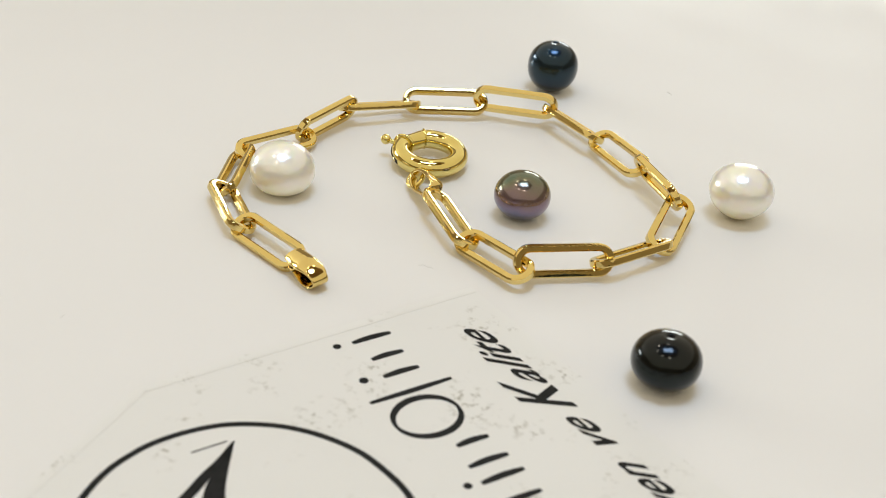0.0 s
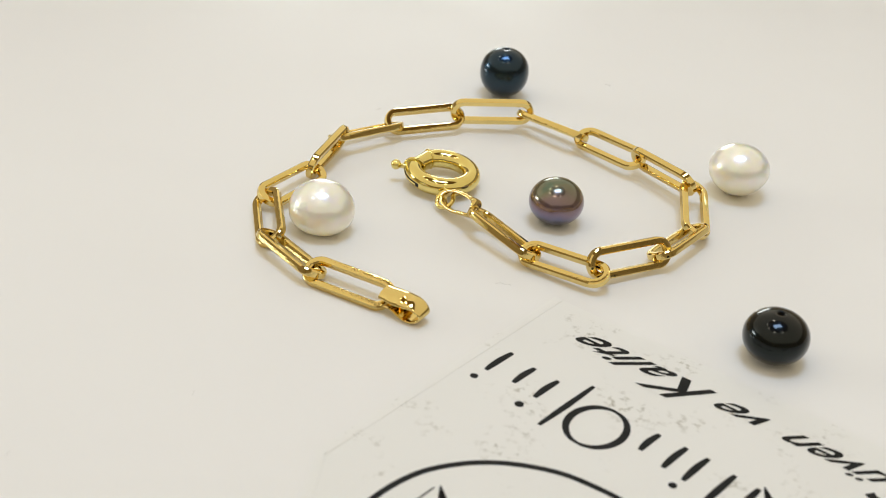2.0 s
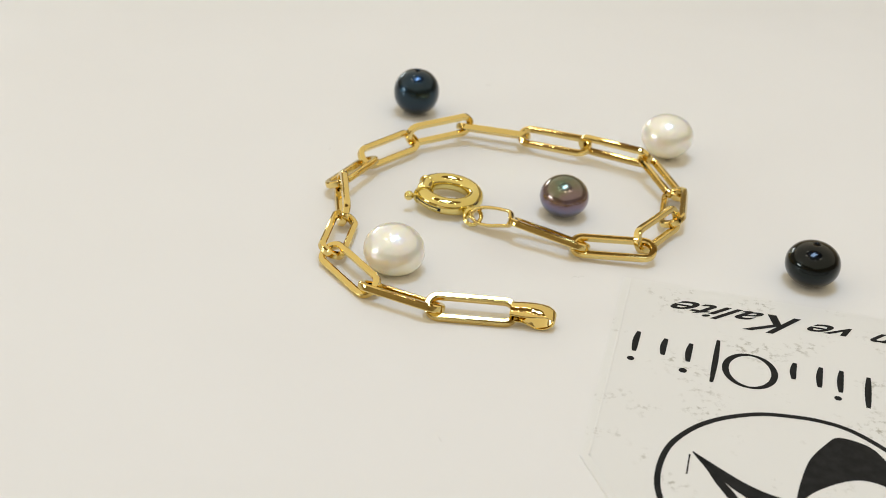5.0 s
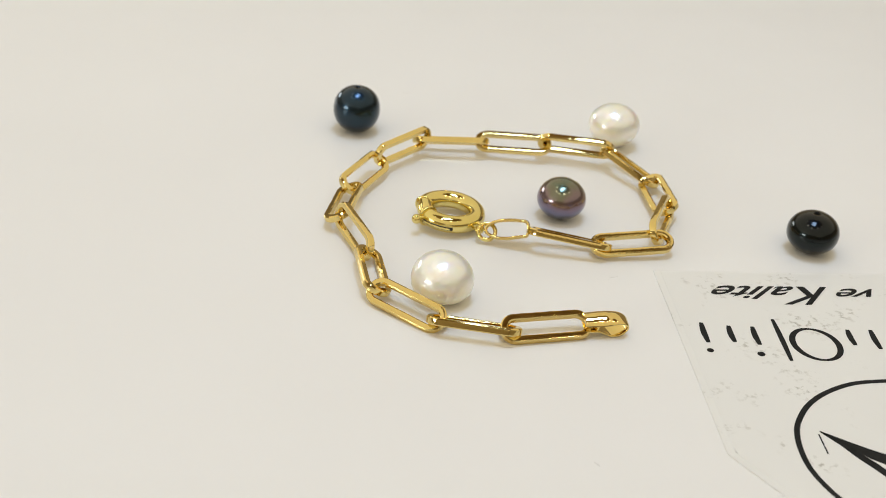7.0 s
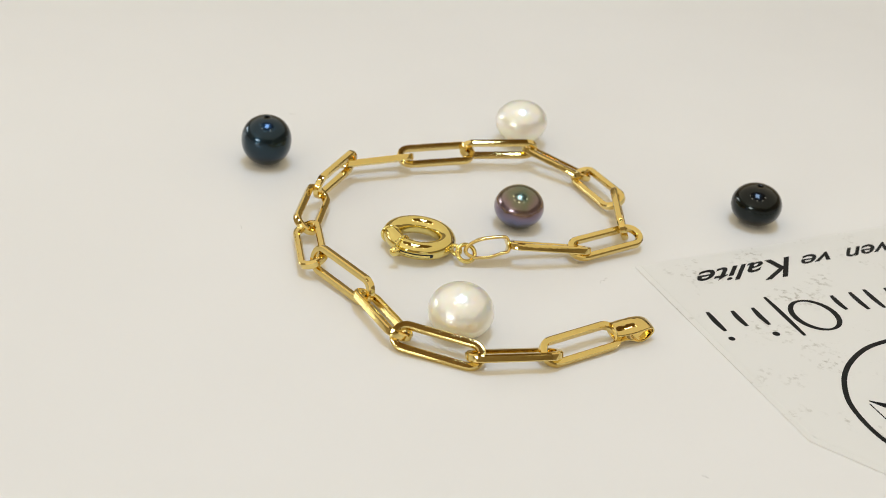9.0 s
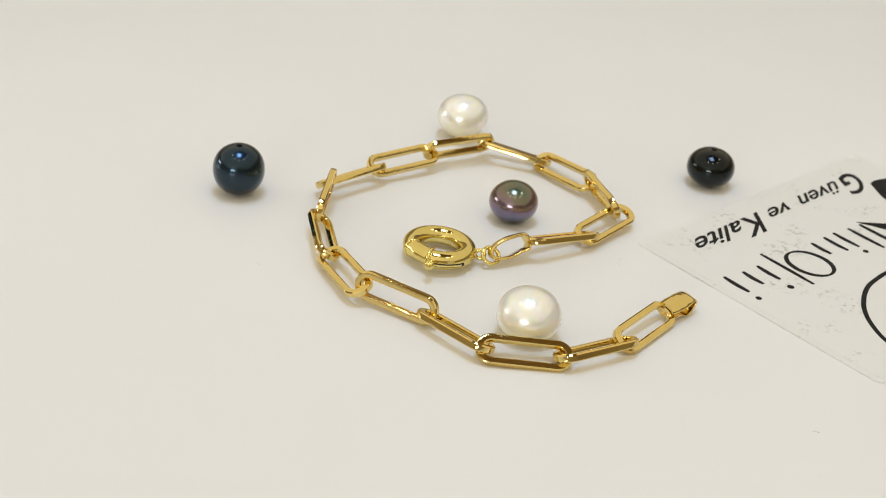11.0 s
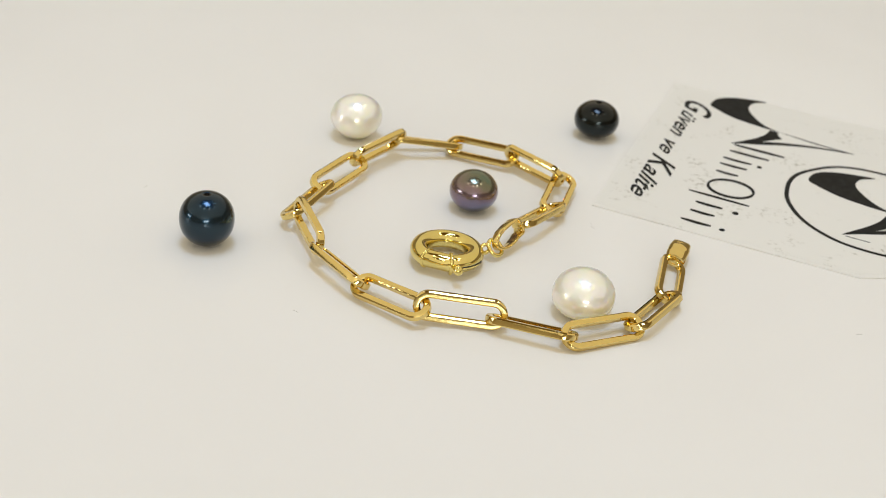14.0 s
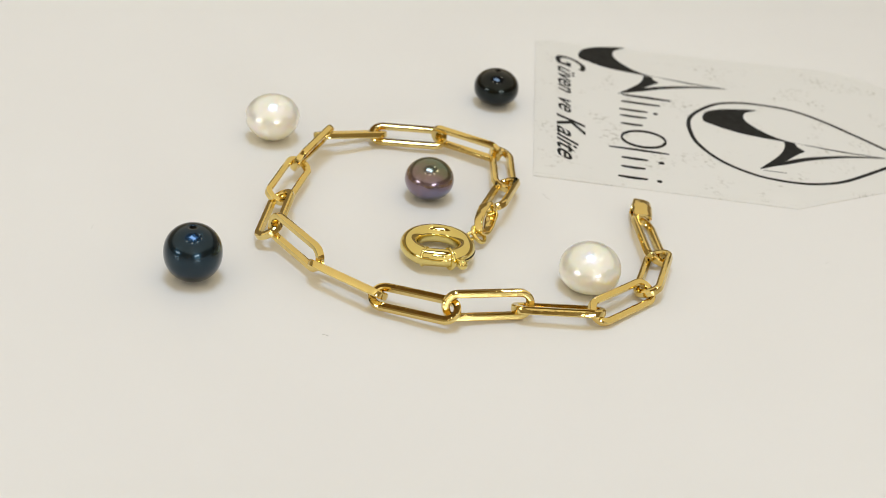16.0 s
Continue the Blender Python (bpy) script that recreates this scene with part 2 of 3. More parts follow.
def showcase(x, y, turn, w, h, watts):
    """A shallow lit display case on a wall, its front towards -y before the turn."""
    ob = tagged(empty("wall_showcase", x / CM, y / CM, 82), "shallow white wall showcase with a bright lit panel", "showcase", "lit showcases on the walls")
    ob.matrix_basis = pose(x, y, 0.82, 0, 0, turn)
    for sx, sz, px, pz in ((w + 0.08, 0.04, 0, h / 2 + 0.02), (w + 0.08, 0.04, 0, -h / 2 - 0.02), (0.04, h, w / 2 + 0.02, 0), (0.04, h, -w / 2 - 0.02, 0)):
        part("frame", box(sx, 0.06, sz, px, -0.022, pz), LAMP_FRAME, ob, unit=1)
    lamp = bpy.data.lights.new("showcase_lamp", "AREA")
    lamp.shape, lamp.size, lamp.size_y, lamp.energy, lamp.color = "RECTANGLE", w, h, watts, (0.95, 1.0, 0.97)
    new("showcase_lamp", lamp).matrix_basis = pose(x, y, 0.82, 0, 0, turn) @ pose(0, -0.03, 0, -90, 0, 0)


# added unseen sheet of light, fills the shadows and brightens the gold
sheet = tagged(empty("ceiling_fill_sheet", 0, 0, CEILING / CM), "added glowing fill sheet under the unseen shop ceiling", "ceiling light")
GLOW_W, GLOW_WATTS, GLOW_COLOUR = CEILING_FILL
part("edge_profile", sweep([(Vector((sx * GLOW_W / 2, sy * GLOW_W / 2, -0.006)), Vector((sx, sy, 0)), Vector((0, 0, 1))) for sx, sy in ((1, 1), (-1, 1), (-1, -1), (1, -1))], chamfered(0.02, 0.01, 0.002)), LAMP_FRAME, sheet, unit=1)
glow = bpy.data.lights.new("ceiling_fill_lamp", "AREA")
glow.shape, glow.size, glow.energy, glow.color = "SQUARE", GLOW_W, GLOW_WATTS, GLOW_COLOUR
new("ceiling_fill_lamp", glow).matrix_basis = pose(0, 0, CEILING - 0.003)
# unseen board, added to block the fill overhead and reflect brown in the gold
raft = tagged(empty("reflection_raft", 0, 0, RAFT_Z / CM), "round brown board added for dark overhead reflections, hung with lamps", "ceiling raft")
part("board", lathe([(0.0, 0.0), (RAFT_W / 2 - 0.01, 0.0), (RAFT_W / 2, 0.008), (RAFT_W / 2, 0.03), (0.0, 0.03)], 48), BOARD, raft, unit=1, sharp=40)
for sx, sy in ((1, 1), (-1, 1), (-1, -1), (1, -1)):
    part("hanger", box(0.012, 0.012, CEILING - RAFT_Z - 0.03, sx * 0.5, sy * 0.5, 0.03 + (CEILING - RAFT_Z - 0.03) / 2), LAMP_FRAME, raft, unit=1)
for row in PANELS:
    ceiling_light(*row)
for row in SPOTS:
    downlight(*row)
for row in SHOWCASES:
    showcase(*row)

# ---- the bracelet ----
LINK_L, LINK_W, WIRE_W, WIRE_H = 1.46, 0.480, 0.112, 0.120
LINKS = [  # centre, heading, rise, roll
    (-1.494, -0.706, 0.158, 134.1, 0.0, -30.2),
    (-2.131, 0.196, 0.174, 112.3, 0.5, 23.5),
    (-2.252, 1.307, 0.168, 83.2, 2.1, -33.9),
    (-1.704, 2.265, 0.182, 39.9, -1.3, 23.5),
    (-0.965, 3.089, 0.284, 53.8, 2.3, -75.5),
    (-0.135, 3.833, 0.237, 21.0, -2.7, -22.7),
    (0.974, 4.123, 0.264, 4.8, -0.0, 36.4),
    (2.165, 4.045, 0.375, -12.1, 1.3, -81.8),
    (3.121, 3.554, 0.281, -56.6, 1.2, -29.9),
    (3.794, 2.569, 0.281, -64.1, 2.1, 24.4),
    (4.279, 1.486, 0.370, -71.4, 2.0, -63.1),
    (4.346, 0.402, 0.256, -112.7, -7.1, -21.3),
    (3.675, -0.451, 0.211, -143.9, 1.9, 25.9),
    (2.656, -0.914, 0.293, -169.5, 0.6, -67.4),
    (1.688, -0.774, 0.201, 130.9, -2.6, -19.9),
    (1.063, 0.115, 0.264, 113.8, 6.1, 23.0),
]
bracelet = tagged(empty("bracelet", 1.0, 1.5), "yellow gold paperclip chain bracelet lying open on the counter", "bracelet")
BASE = Vector((1.0, 1.5, 0.0))


def crowned(w, h, c, bulge):
    """A rectangular bar section with small chamfers and faintly rounded faces."""
    out = []
    for nx, ny, half, other in ((1, 0, w / 2, h / 2 - c), (0, 1, h / 2, w / 2 - c), (-1, 0, w / 2, h / 2 - c), (0, -1, h / 2, w / 2 - c)):
        for k in (-1.0, -0.5, 0.0, 0.5, 1.0):
            d = half + bulge * (1 - k * k) - bulge * 0.5
            out.append((nx * d - ny * k * other, ny * d + nx * k * other))
    return out


def link_mesh():
    r = (LINK_W - WIRE_W) / 2
    half = (LINK_L - WIRE_W) / 2 - r
    path, up = [], Vector((0, 0, 1))
    for cx, a0 in ((half, -90), (-half, 90)):
        for k in range(15):
            a = radians(a0 + 180 * k / 14)
            d = Vector((math.cos(a), math.sin(a), 0))
            path.append((Vector((cx, 0, 0)) + d * r, d, up))
    return sweep(path, crowned(WIRE_W, WIRE_H, 0.020, 0.0014))


def turned(x, y, z, heading, rise, roll):
    """A pose in the bracelet whose x axis points along heading and rise, rolled about that axis."""
    m = Matrix.Rotation(radians(heading), 4, "Z") @ Matrix.Rotation(radians(-rise), 4, "Y") @ Matrix.Rotation(radians(roll), 4, "X")
    return Matrix.Translation((Vector((x, y, z)) - BASE) * CM) @ m


link = None
for row in LINKS:
    if link is None:
        link = part("link", link_mesh(), GOLD, bracelet, m=turned(*row), sharp=30)
    else:
        copy_thing(link, turned(*row))


def end_cap_mesh(fold, width, dome, dent, thick):
    """A strip folded into a flat loop over the last link, open at its sides; fold: its line (x, z), width: (x, w) stops, +x the free end."""
    mid = curve_through(fold, 6)
    length = max(x for x, z in mid)
    bm = bmesh.new()
    rings = []
    for i, (x, z) in enumerate(mid):
        x0, z0 = mid[max(i - 1, 0)]
        x1, z1 = mid[min(i + 1, len(mid) - 1)]
        t = Vector((x1 - x0, 0, z1 - z0)).normalized()
        nrm = Vector((-t.z, 0, t.x))
        f = min(max(x / length, 0.0), 1.0)
        w = float(np.interp(f, [a for a, c in width], [c for a, c in width]))
        arch = dome * (0.75 + 0.25 * min(f / 0.3, 1.0)) * (1 - min(max((f - 0.5) / 0.4, 0.0), 1.0)) * (1.0 if z > 0 else 0.4)
        across = []
        for k in range(20):
            c, h = math.cos(2 * math.pi * k / 20), math.sin(2 * math.pi * k / 20)
            across.append((math.copysign(abs(c) ** 0.45, c), math.copysign(abs(h) ** 0.7, h) * thick / 2))
        rings.append([bm.verts.new(Vector((x, side * w / 2, z)) + nrm * (out + arch * (1 - side * side))) for side, out in across])
    for q, r in zip(rings, rings[1:]):
        n = len(q)
        for k in range(n):
            bm.faces.new((q[k], q[(k + 1) % n], r[(k + 1) % n], r[k]))
    bm.faces.new(rings[0])
    bm.faces.new(rings[-1])
    for v in bm.verts:
        v.co.z += dent * (math.sin(v.co.x * 31 + v.co.y * 17) + math.sin(v.co.y * 43 - v.co.x * 12))
    return bm


TAIL_FOLD = [(-0.02, 0.05), (0.10, 0.055), (0.22, 0.060), (0.36, 0.075), (0.48, 0.090), (0.58, 0.070), (0.64, 0.025), (0.655, -0.03), (0.61, -0.095), (0.52, -0.14), (0.40, -0.135), (0.30, -0.085), (0.20, -0.045), (0.10, -0.05), (-0.02, -0.05)]
TAIL_WIDTH = [(0.0, 0.32), (0.2, 0.35), (0.5, 0.36), (0.8, 0.30), (1.0, 0.24)]
YOKE_FOLD = [(0.0, 0.03), (0.01, 0.10), (0.05, 0.145), (0.16, 0.155), (0.32, 0.160), (0.48, 0.150), (0.60, 0.115), (0.69, 0.055), (0.715, 0.0), (0.69, -0.055), (0.60, -0.11), (0.48, -0.135), (0.34, -0.135), (0.20, -0.115), (0.10, -0.10), (0.03, -0.09), (0.0, -0.03)]
YOKE_WIDTH = [(0.0, 0.22), (0.12, 0.25), (0.5, 0.20), (1.0, 0.14)]
part("end_cap", end_cap_mesh(TAIL_FOLD, TAIL_WIDTH, 0.085, 0.0015, 0.040), GOLD, bracelet, "folded gold end cap", turned(-1.065, -1.15, 0.19, -54, 0, 8), sharp=50)
part("end_cap", end_cap_mesh(YOKE_FOLD, YOKE_WIDTH, 0.012, 0.0015, 0.058), GOLD, bracelet, "folded gold end cap", turned(0.80, 0.76, 0.31, 114, -6, 30), sharp=50)
part("jump_ring", sweep(arc_path(0.145, 0, 360, 28, True), circle(0.036, 12)), GOLD_SMOOTH, bracelet, m=turned(0.537, 1.40, 0.19, -65, 0, 42), sharp=50)

# spring ring clasp
RING_R, TUBE = 0.463, 0.150
clasp = new("clasp")
clasp.empty_display_size = 0.01
clasp.parent, clasp["label"] = bracelet, "round polished gold spring ring clasp"
clasp.matrix_basis = Matrix.Translation((Vector((0.738, 2.23, 0.215)) - BASE) * CM) @ pose(0, 0, 0, 3, 2, 0)
part("ring_tube", sweep(arc_path(RING_R, 158, 464, 72), circle(TUBE, 24)), GOLD_SMOOTH, clasp, sharp=50)
part("bolt", sweep(arc_path(RING_R, 100, 162, 20), circle(TUBE * 0.74, 20)), GOLD_SMOOTH, clasp, sharp=50)
part("collar", sweep(arc_path(RING_R, 100.5, 105.5, 7), lambda i: circle(TUBE * (1.02 + 0.11 * math.sin(math.pi * i / 6)), 24), closed=False), GOLD_SMOOTH, clasp, sharp=50)
part("flange", sweep([(p, d, u) for p, d, u in arc_path(RING_R, 151, 157.5, 2)], circle(TUBE * 1.08, 24), closed=False), GOLD_SMOOTH, clasp, sharp=40)
part("flange_lip", sweep([(RING_R * Vector((math.cos(radians(154)), math.sin(radians(154)), 0)) + (Vector((math.cos(radians(154)), math.sin(radians(154)), 0)) * math.cos(a) + Vector((0, 0, math.sin(a)))) * TUBE * 1.06, Vector((math.cos(radians(154)), math.sin(radians(154)), 0)) * math.cos(a) + Vector((0, 0, math.sin(a))), Vector((-math.sin(radians(154)), math.cos(radians(154)), 0))) for a in [2 * math.pi * k / 28 for k in range(28)]], circle(0.030, 8)), GOLD_SMOOTH, clasp, sharp=50)
knob = bmesh.new()
bmesh.ops.create_uvsphere(knob, u_segments=20, v_segments=12, radius=0.084, matrix=Matrix.Translation((-0.715, 0.255, 0.035)))
part("knob", knob, GOLD_SMOOTH, clasp, sharp=60)
stem = [(Vector((-0.54, 0.195, 0.02)), Vector((-0.33, 0.94, 0)), Vector((0, 0, 1))), (Vector((-0.69, 0.245, 0.03)), Vector((-0.33, 0.94, 0)), Vector((0, 0, 1)))]
part("knob_stem", sweep(stem, circle(0.042, 12), closed=False), GOLD_SMOOTH, clasp, sharp=50)
def on_tube(a0, a1, n, lean, proud):
    """A line along the tube's outer side, lean degrees above its middle."""
    c, k = math.cos(radians(lean)), math.sin(radians(lean))
    return [(p + (d * c + u * k) * TUBE * proud, d * c + u * k, u * c - d * k) for p, d, u in arc_path(RING_R, a0, a1, n)]


# the tube is uncut: a dark strip on it stands in for the slot's shade
part("slot", sweep(on_tube(160, 214, 18, -8, 0.985), chamfered(0.014, 0.064, 0.003), closed=False), HOLE_SHADE, clasp, "dark strip painting the slot's shade on the tube")
part("lever", sweep(on_tube(163, 209, 18, -10, 0.988), chamfered(0.020, 0.036, 0.004), closed=False), GOLD_SMOOTH, clasp, "gold lever inside the slot")
rad = Vector((-0.16, -0.63, 0)).normalized()
part("eye", sweep([(Vector((-0.155, -0.655, 0.0)) + (rad * math.cos(a) + Vector((0, 0, math.sin(a)))) * 0.078, rad * math.cos(a) + Vector((0, 0, math.sin(a))), rad.cross(Vector((0, 0, 1)))) for a in [2 * math.pi * k / 20 for k in range(20)]], circle(0.034, 10)), GOLD_SMOOTH, clasp, sharp=50)


# ---- pearls ----
def pearl(name, x, y, a, c, mat, label, drilled=False, power=2.0, tilt=(0, 0, 0), below=None, full=None):
    """A button pearl of half width a, c high above its widest line and below that deep under it."""
    below = below or c
    full = full or power
    prof = []
    hr = 0.045
    t0 = math.asin(hr / a) if drilled else 0.0
    n = 30
    for k in range(n + 1):
        t = t0 + (math.pi - t0) * k / n
        s, cc = math.sin(t), math.cos(t)
        e = 2 / (power if cc > 0 else full)
        prof.append((a * abs(s) ** e if k not in (n,) and t > 0 else 0.0, (c if cc > 0 else below) * math.copysign(abs(cc) ** e, cc)))
    if drilled:
        prof[0] = (hr + 0.012, prof[0][1])
        prof.insert(0, (hr, prof[0][1] - 0.015))
    bm = lathe(prof, 48)
    for v in bm.verts:
        p = v.co
        w = 0.003 * a * (math.sin(p.x * 7 + x * 3) + math.sin(p.y * 8 + y * 5) + math.sin(p.z * 9 + x))
        v.co = p * (1 + w)
    bm.transform(Matrix.Rotation(radians(tilt[0]), 4, "X") @ Matrix.Rotation(radians(tilt[1]), 4, "Y"))
    low = min(v.co.z for v in bm.verts)
    bm.transform(Matrix.Translation((0, 0, -low)))
    ob = tagged(empty("pearl", x, y), label, "pearl", "loose pearls")
    part("nacre", bm, mat, ob, sharp=60)
    if drilled:
        top = prof[1][1] - low
        hole = lathe([(hr, top - 0.005), (hr * 0.98, top - 0.16), (0.0, top - 0.16)], 20)
        part("drill_hole", hole, HOLE_SHADE, ob, "drilled hole with its shade painted dark", sharp=60)
    return ob


pearl("pearl", -1.487, 1.123, 0.497, 0.425, WHITE_PEARL, "large creamy white button pearl resting against the chain", tilt=(1, 1, 0), below=0.35, full=2.45)
pearl("pearl", 5.53, 1.25, 0.498, 0.405, WHITE_PEARL, "creamy white button pearl lying outside the chain", tilt=(-3, 2, 0), below=0.45, full=1.85)
pearl("pearl", 2.89, 5.53, 0.450, 0.440, BLUE_PEARL, "dark blue-black drilled pearl with a metallic sheen", True, 2.15, below=0.465, full=2.15)
pearl("pearl", 3.77, -3.27, 0.45, 0.365, GREEN_PEARL, "black drilled button pearl beside the plastic bag", True, 2.1)
pearl("pearl", 2.14, 0.782, 0.430, 0.367, MAUVE_PEARL, "peacock grey pearl, mauve and green sheen painted by height")

# a few specks and one curled fibre on the counter
dust = bmesh.new()
for x, y, r, turn in ((0.42, 5.17, 0.05, 0.4), (-3.9, -2.64, 0.05, 1.2), (5.1, 5.7, 0.06, 2.2), (-6.1, -3.4, 0.04, 0.9), (1.21, -0.41, 0.05, 2.6)):
    speck = sweep([(Vector((x + r * (k - 1) * math.cos(turn), y + r * (k - 1) * math.sin(turn), 0.006 + 0.004 * (k % 2))), Vector((-math.sin(turn), math.cos(turn), 0)), Vector((0, 0, 1))) for k in range(3)], circle(0.0035, 6), closed=False)
    me = bpy.data.meshes.new("speck")
    speck.to_mesh(me)
    speck.free()
    dust.from_mesh(me)
    bpy.data.meshes.remove(me)
tagged(part("dust", dust, DUST), "tiny grey dust specks on the white counter", "dust", kind="stuff")
fibre_line = curve_through([(-0.11, -0.04), (-0.05, 0.02), (0.025, 0.0), (0.065, 0.035), (0.11, 0.015)], 5)
fibre = sweep([(Vector((x, y, 0.006)), Vector((0, 1, 0)), Vector((0, 0, 1))) for x, y in fibre_line], circle(0.0022, 6), closed=False)
tagged(part("fibre", fibre, DUST, m=pose(0.0075, -0.0086, 0, 0, 0, -35)), "thin curled grey fibre on the white counter", "fibre")

# ---- the printed bag, lying flat; its own x runs with the writing ----
CORNER = (1.37, -1.32)
FILM_T = 0.018
bag = tagged(empty("plastic_bag", *CORNER), "frosted clear plastic bag with black print, lying flat", "plastic bag")
bag.matrix_basis = pose(CORNER[0] * CM, CORNER[1] * CM, 0.0004 * CM, 0, 0, 125.64)


def outline(points, z0, z1, bevel=0.0):
    bm = bmesh.new()
    face = bm.faces.new([bm.verts.new((x, y, z0)) for x, y in points])
    top = bmesh.ops.extrude_face_region(bm, geom=[face])["geom"]
    for v in top:
        if isinstance(v, bmesh.types.BMVert):
            v.co.z = z1
    if bevel:
        edges = [e for e in bm.edges if all(abs(v.co.z - z1) < 1e-6 for v in e.verts)]
        bmesh.ops.bevel(bm, geom=edges, offset=bevel, segments=2, affect="EDGES")
    bmesh.ops.triangulate(bm, faces=[f for f in bm.faces if len(f.verts) > 4])
    return bm


BAG_EDGE = [(0, 0), (0.07, 2.4), (0.15, 4.85), (-0.92, 6.66), (-2.1, 9.2), (-4.7, 9.2), (-6.66, 7.0), (-6.66, 0)]
part("film", outline(BAG_EDGE, 0, FILM_T, 0.006), FILM, bag, "frosted film with grey smudges")
INK_Z = (FILM_T + 0.0005, FILM_T + 0.003)


def stroke(points, width, name="print_stroke", label="", closed=False):
    """A printed line of changing width through some points."""
    line = curve_through(points, 6, closed)
    n = len(line)
    left, right = [], []
    for i, (x, y) in enumerate(line):
        x0, y0 = line[(i - 1) % n] if closed else line[max(i - 1, 0)]
        x1, y1 = line[(i + 1) % n] if closed else line[min(i + 1, n - 1)]
        d = math.hypot(x1 - x0, y1 - y0) or 1.0
        w = (width(i / max(n - 1, 1)) if callable(width) else width) / 2
        left.append((x - (y1 - y0) / d * w, y + (x1 - x0) / d * w))
        right.append((x + (y1 - y0) / d * w, y - (x1 - x0) / d * w))
    bm = bmesh.new()
    lv = [[bm.verts.new((x, y, z)) for x, y in left] for z in INK_Z]
    rv = [[bm.verts.new((x, y, z)) for x, y in right] for z in INK_Z]
    for i in range(n if closed else n - 1):
        j = (i + 1) % n
        bm.faces.new((lv[1][i], lv[1][j], rv[1][j], rv[1][i]))
        bm.faces.new((lv[0][i], lv[0][j], lv[1][j], lv[1][i]))
        bm.faces.new((rv[0][i], rv[0][j], rv[1][j], rv[1][i]))
    return part(name, bm, INK, bag, label)


def shape(points, name, label="", per=5):
    return part(name, outline(curve_through(points, per, True), *INK_Z), INK, bag, label)


# pressed seam a little inside the edge
for a, c in zip(BAG_EDGE[:4], BAG_EDGE[1:5]):
    d = Vector((c[0] - a[0], c[1] - a[1], 0)).normalized()
    inward = Vector((-d.y, d.x, 0))
    seam = sweep([(Vector((*p, FILM_T)) + inward * 0.13 + d * e, inward, Vector((0, 0, 1))) for p, e in ((a, 0.02), (c, -0.02))], chamfered(0.030, 0.008, 0.003), closed=False)
    part("seam", seam, FILM, bag, "pressed seam of the film")

# oval line, drawn to a point at its far end
oval = [(-2.64, 3.14), (-3.04, 3.13), (-3.45, 3.23), (-3.88, 3.52), (-4.20, 3.86), (-4.36, 4.30), (-4.38, 4.82), (-4.27, 5.40), (-3.94, 5.94), (-3.48, 6.44), (-2.92, 7.0), (-2.42, 7.42)]
oval += [(-1.96, 6.88), (-1.22, 6.0), (-0.96, 5.43), (-0.90, 4.92), (-1.0, 4.34), (-1.26, 3.88), (-1.56, 3.57), (-1.90, 3.35), (-2.26, 3.20)]
stroke(oval, lambda f: 0.084, "print_oval", "thin black printed oval", True)


def swoosh(ax, ay, s, wing, limb):
    """The winged figure of the print: a horned wing, a thin limb and a wedge, all running to a point at (ax, ay)."""
    def at(points, sx=limb):
        return [(ax + x * s * sx, ay + y * s) for x, y in points]
    shape(at([(-0.86, -3.60), (-0.68, -3.40), (-0.46, -3.0), (-0.34, -2.56), (-0.26, -2.10), (-0.20, -1.55), (-0.08, -0.75), (0.0, 0.0), (-0.03, -0.75), (-0.13, -1.33), (-0.26, -1.87), (-0.42, -2.20), (-0.67, -2.46), (-0.95, -2.66), (-1.19, -2.73), (-1.45, -2.66), (-1.65, -2.41), (-1.57, -2.93), (-1.45, -3.28), (-1.23, -3.53)], wing), "print_wing", "black printed wing shape")
    stroke(at([(1.10, -2.70), (0.88, -2.41), (0.72, -2.14), (0.56, -1.89), (0.37, -1.52), (0.13, -0.83), (0.0, -0.05)]), lambda f: 0.02 + 0.115 * math.sin(math.pi * min(f * 1.02, 1)) ** 0.8, "print_limb")
    shape(at([(1.09, -2.69), (0.73, -2.44), (0.43, -2.24), (0.16, -2.11), (-0.10, -2.04), (-0.27, -2.02), (-0.25, -1.84), (-0.07, -1.79), (0.10, -1.68), (0.22, -1.79), (0.40, -1.94), (0.62, -2.12), (0.82, -2.38)]), "print_wedge")


swoosh(-5.03, 4.14, 0.885, 1.17, 0.90)
swoosh(-2.43, 7.05, 1.0, 1.0, 1.0)
stroke([(-1.29, 4.42), (-1.28, 4.64), (-1.27, 4.86)], 0.022)

# the trade name: plain slanted bars and a ring of its letters' size
SLANT = 0.06


def bar(x, y0, y1, w):
    return stroke([(x, y0), (x + SLANT * 0.5, (y0 + y1) / 2), (x + SLANT * (y1 - y0), y1)], lambda f: w * (0.65 + 0.45 * math.sin(math.pi * f)), "print_bar")


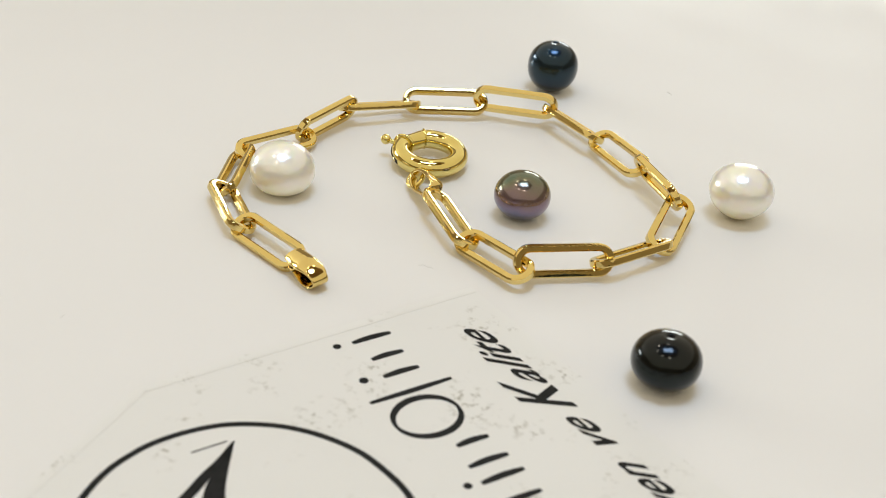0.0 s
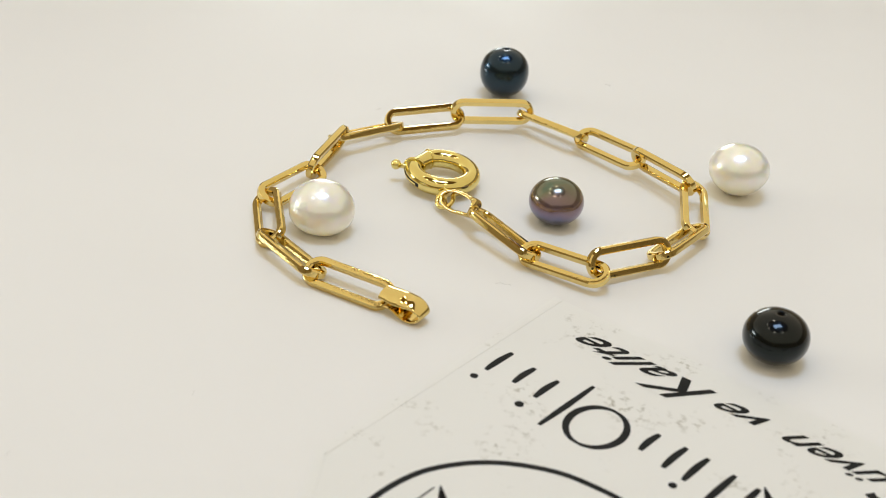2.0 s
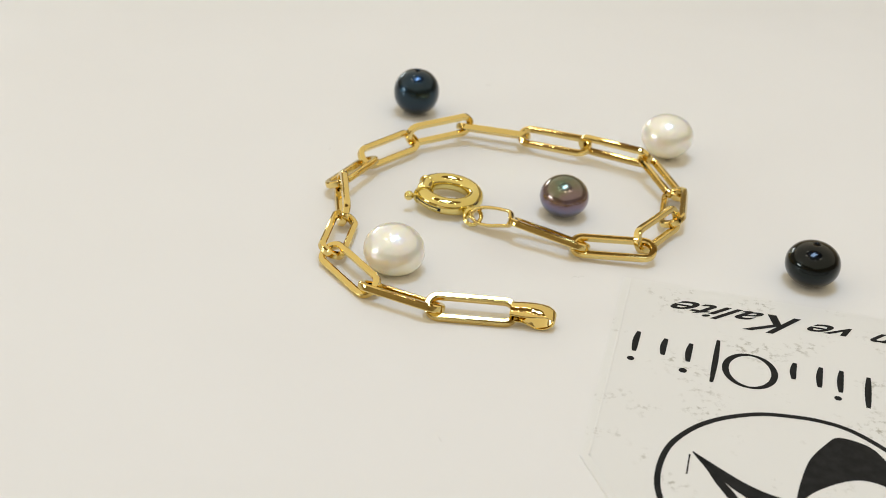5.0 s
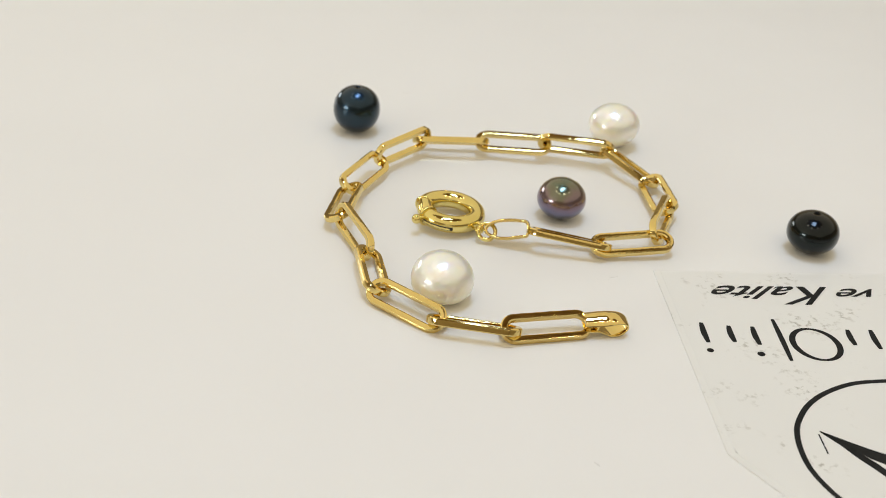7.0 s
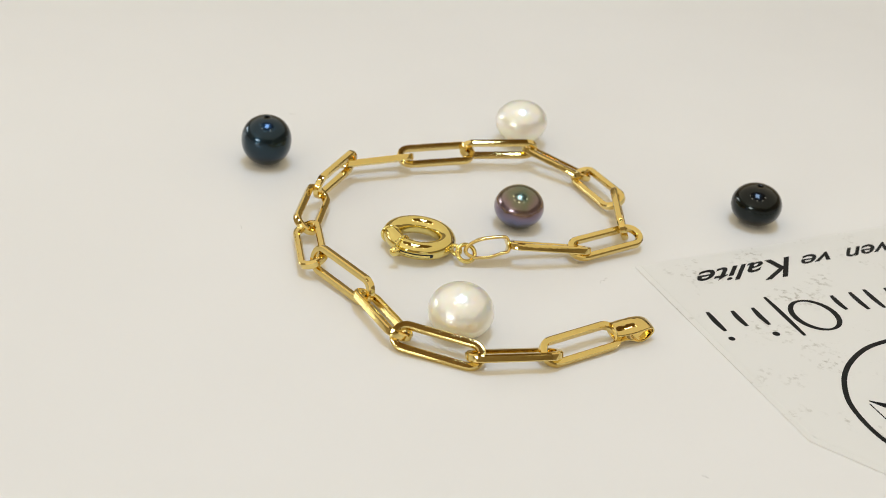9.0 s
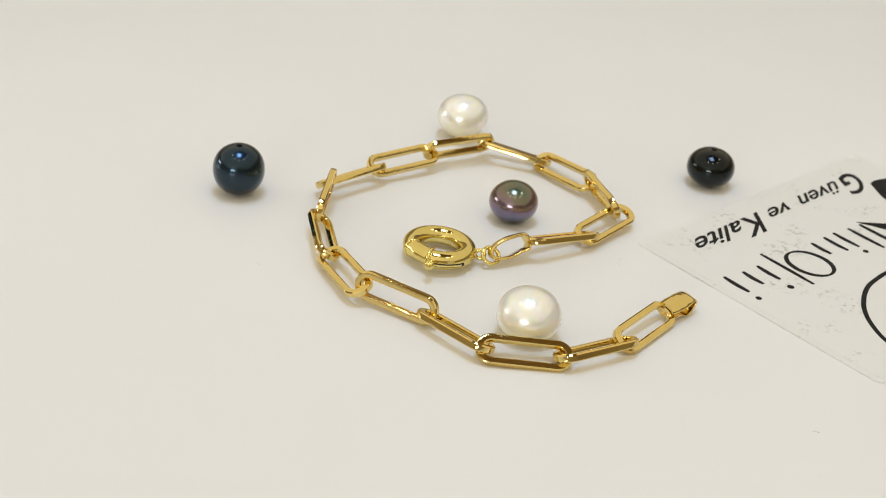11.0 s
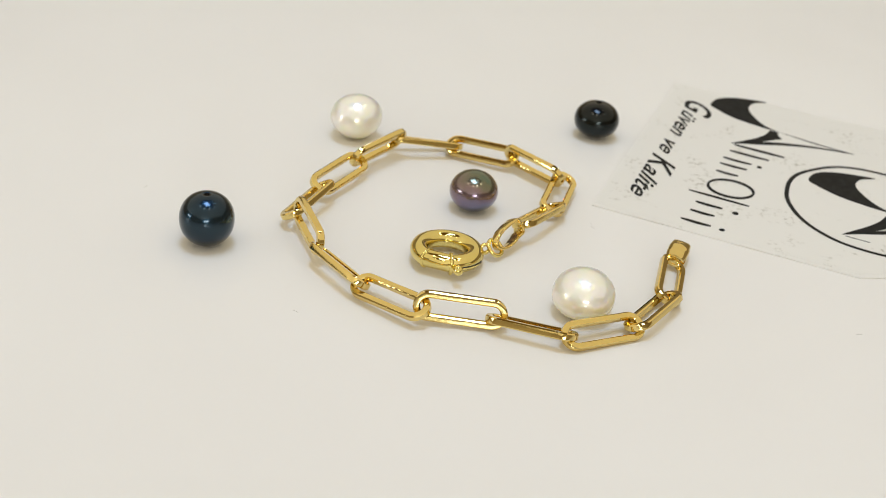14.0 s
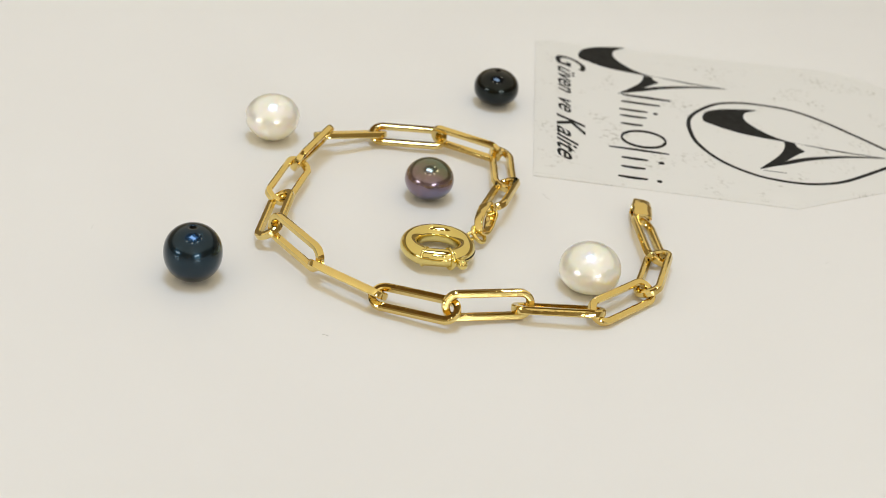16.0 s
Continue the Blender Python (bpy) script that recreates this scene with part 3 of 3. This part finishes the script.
def dot(x, y, r):
    return shape([(x + r * math.cos(k), y + r * math.sin(k)) for k in (0.0, 1.05, 2.1, 3.14, 4.2, 5.25)], "print_dot", per=4)


for row in ((-4.12, 1.83, 2.85, 0.10), (-3.79, 1.80, 2.60, 0.09), (-3.40, 1.74, 2.32, 0.09), (-3.10, 1.74, 2.28, 0.09), (-2.72, 1.74, 2.18, 0.09), (-1.58, 1.46, 2.62, 0.08), (-1.18, 1.68, 2.19, 0.09), (-0.80, 1.66, 2.12, 0.09), (-0.38, 1.58, 2.14, 0.09)):
    bar(*row)
dot(-0.315, 2.35, 0.055)
dot(-1.09, 2.44, 0.062)
dot(-3.32, 2.48, 0.055)
stroke([(-2.06 + 0.36 * math.cos(radians(a)), 2.16 + 0.43 * math.sin(radians(a))) for a in range(0, 360, 30)], lambda f: 0.045 + 0.055 * abs(math.cos(2 * math.pi * f)), "print_ring", closed=True)


def slogan_piece(text, x0, x1, base, cap):
    """Slanted letters from x0 to x1 along the bag, standing on base, cap high."""
    font = bpy.data.curves.new("slogan", "FONT")
    font.body = text
    font.size, font.shear, font.extrude = 1.0, 0.75, 0.0
    font.offset = 0.014
    tmp = bpy.data.objects.new("slogan_source", font)
    scene.collection.objects.link(tmp)
    dg = bpy.context.evaluated_depsgraph_get()
    me = bpy.data.meshes.new_from_object(tmp.evaluated_get(dg))
    bpy.data.objects.remove(tmp)
    bm = bmesh.new()
    bm.from_mesh(me)
    bpy.data.meshes.remove(me)
    xs = [v.co.x for v in bm.verts]
    lo, hi = min(xs), max(xs)
    for v in bm.verts:
        v.co.x = x0 + (v.co.x - lo) / (hi - lo) * (x1 - x0)
        v.co.y = base + v.co.y / 0.73 * cap
        v.co.z = INK_Z[1]
    return part("print_word", bm, INK, bag, "slogan word in black slanted letters")


for row in (("G", -5.88, -5.10, 0.46, 0.66), ("üven", -5.27, -3.88, 0.50, 0.40), ("ve", -3.62, -2.92, 0.50, 0.38), ("K", -2.84, -1.92, 0.46, 0.58), ("alite", -2.26, -0.80, 0.46, 0.42)):
    slogan_piece(*row)
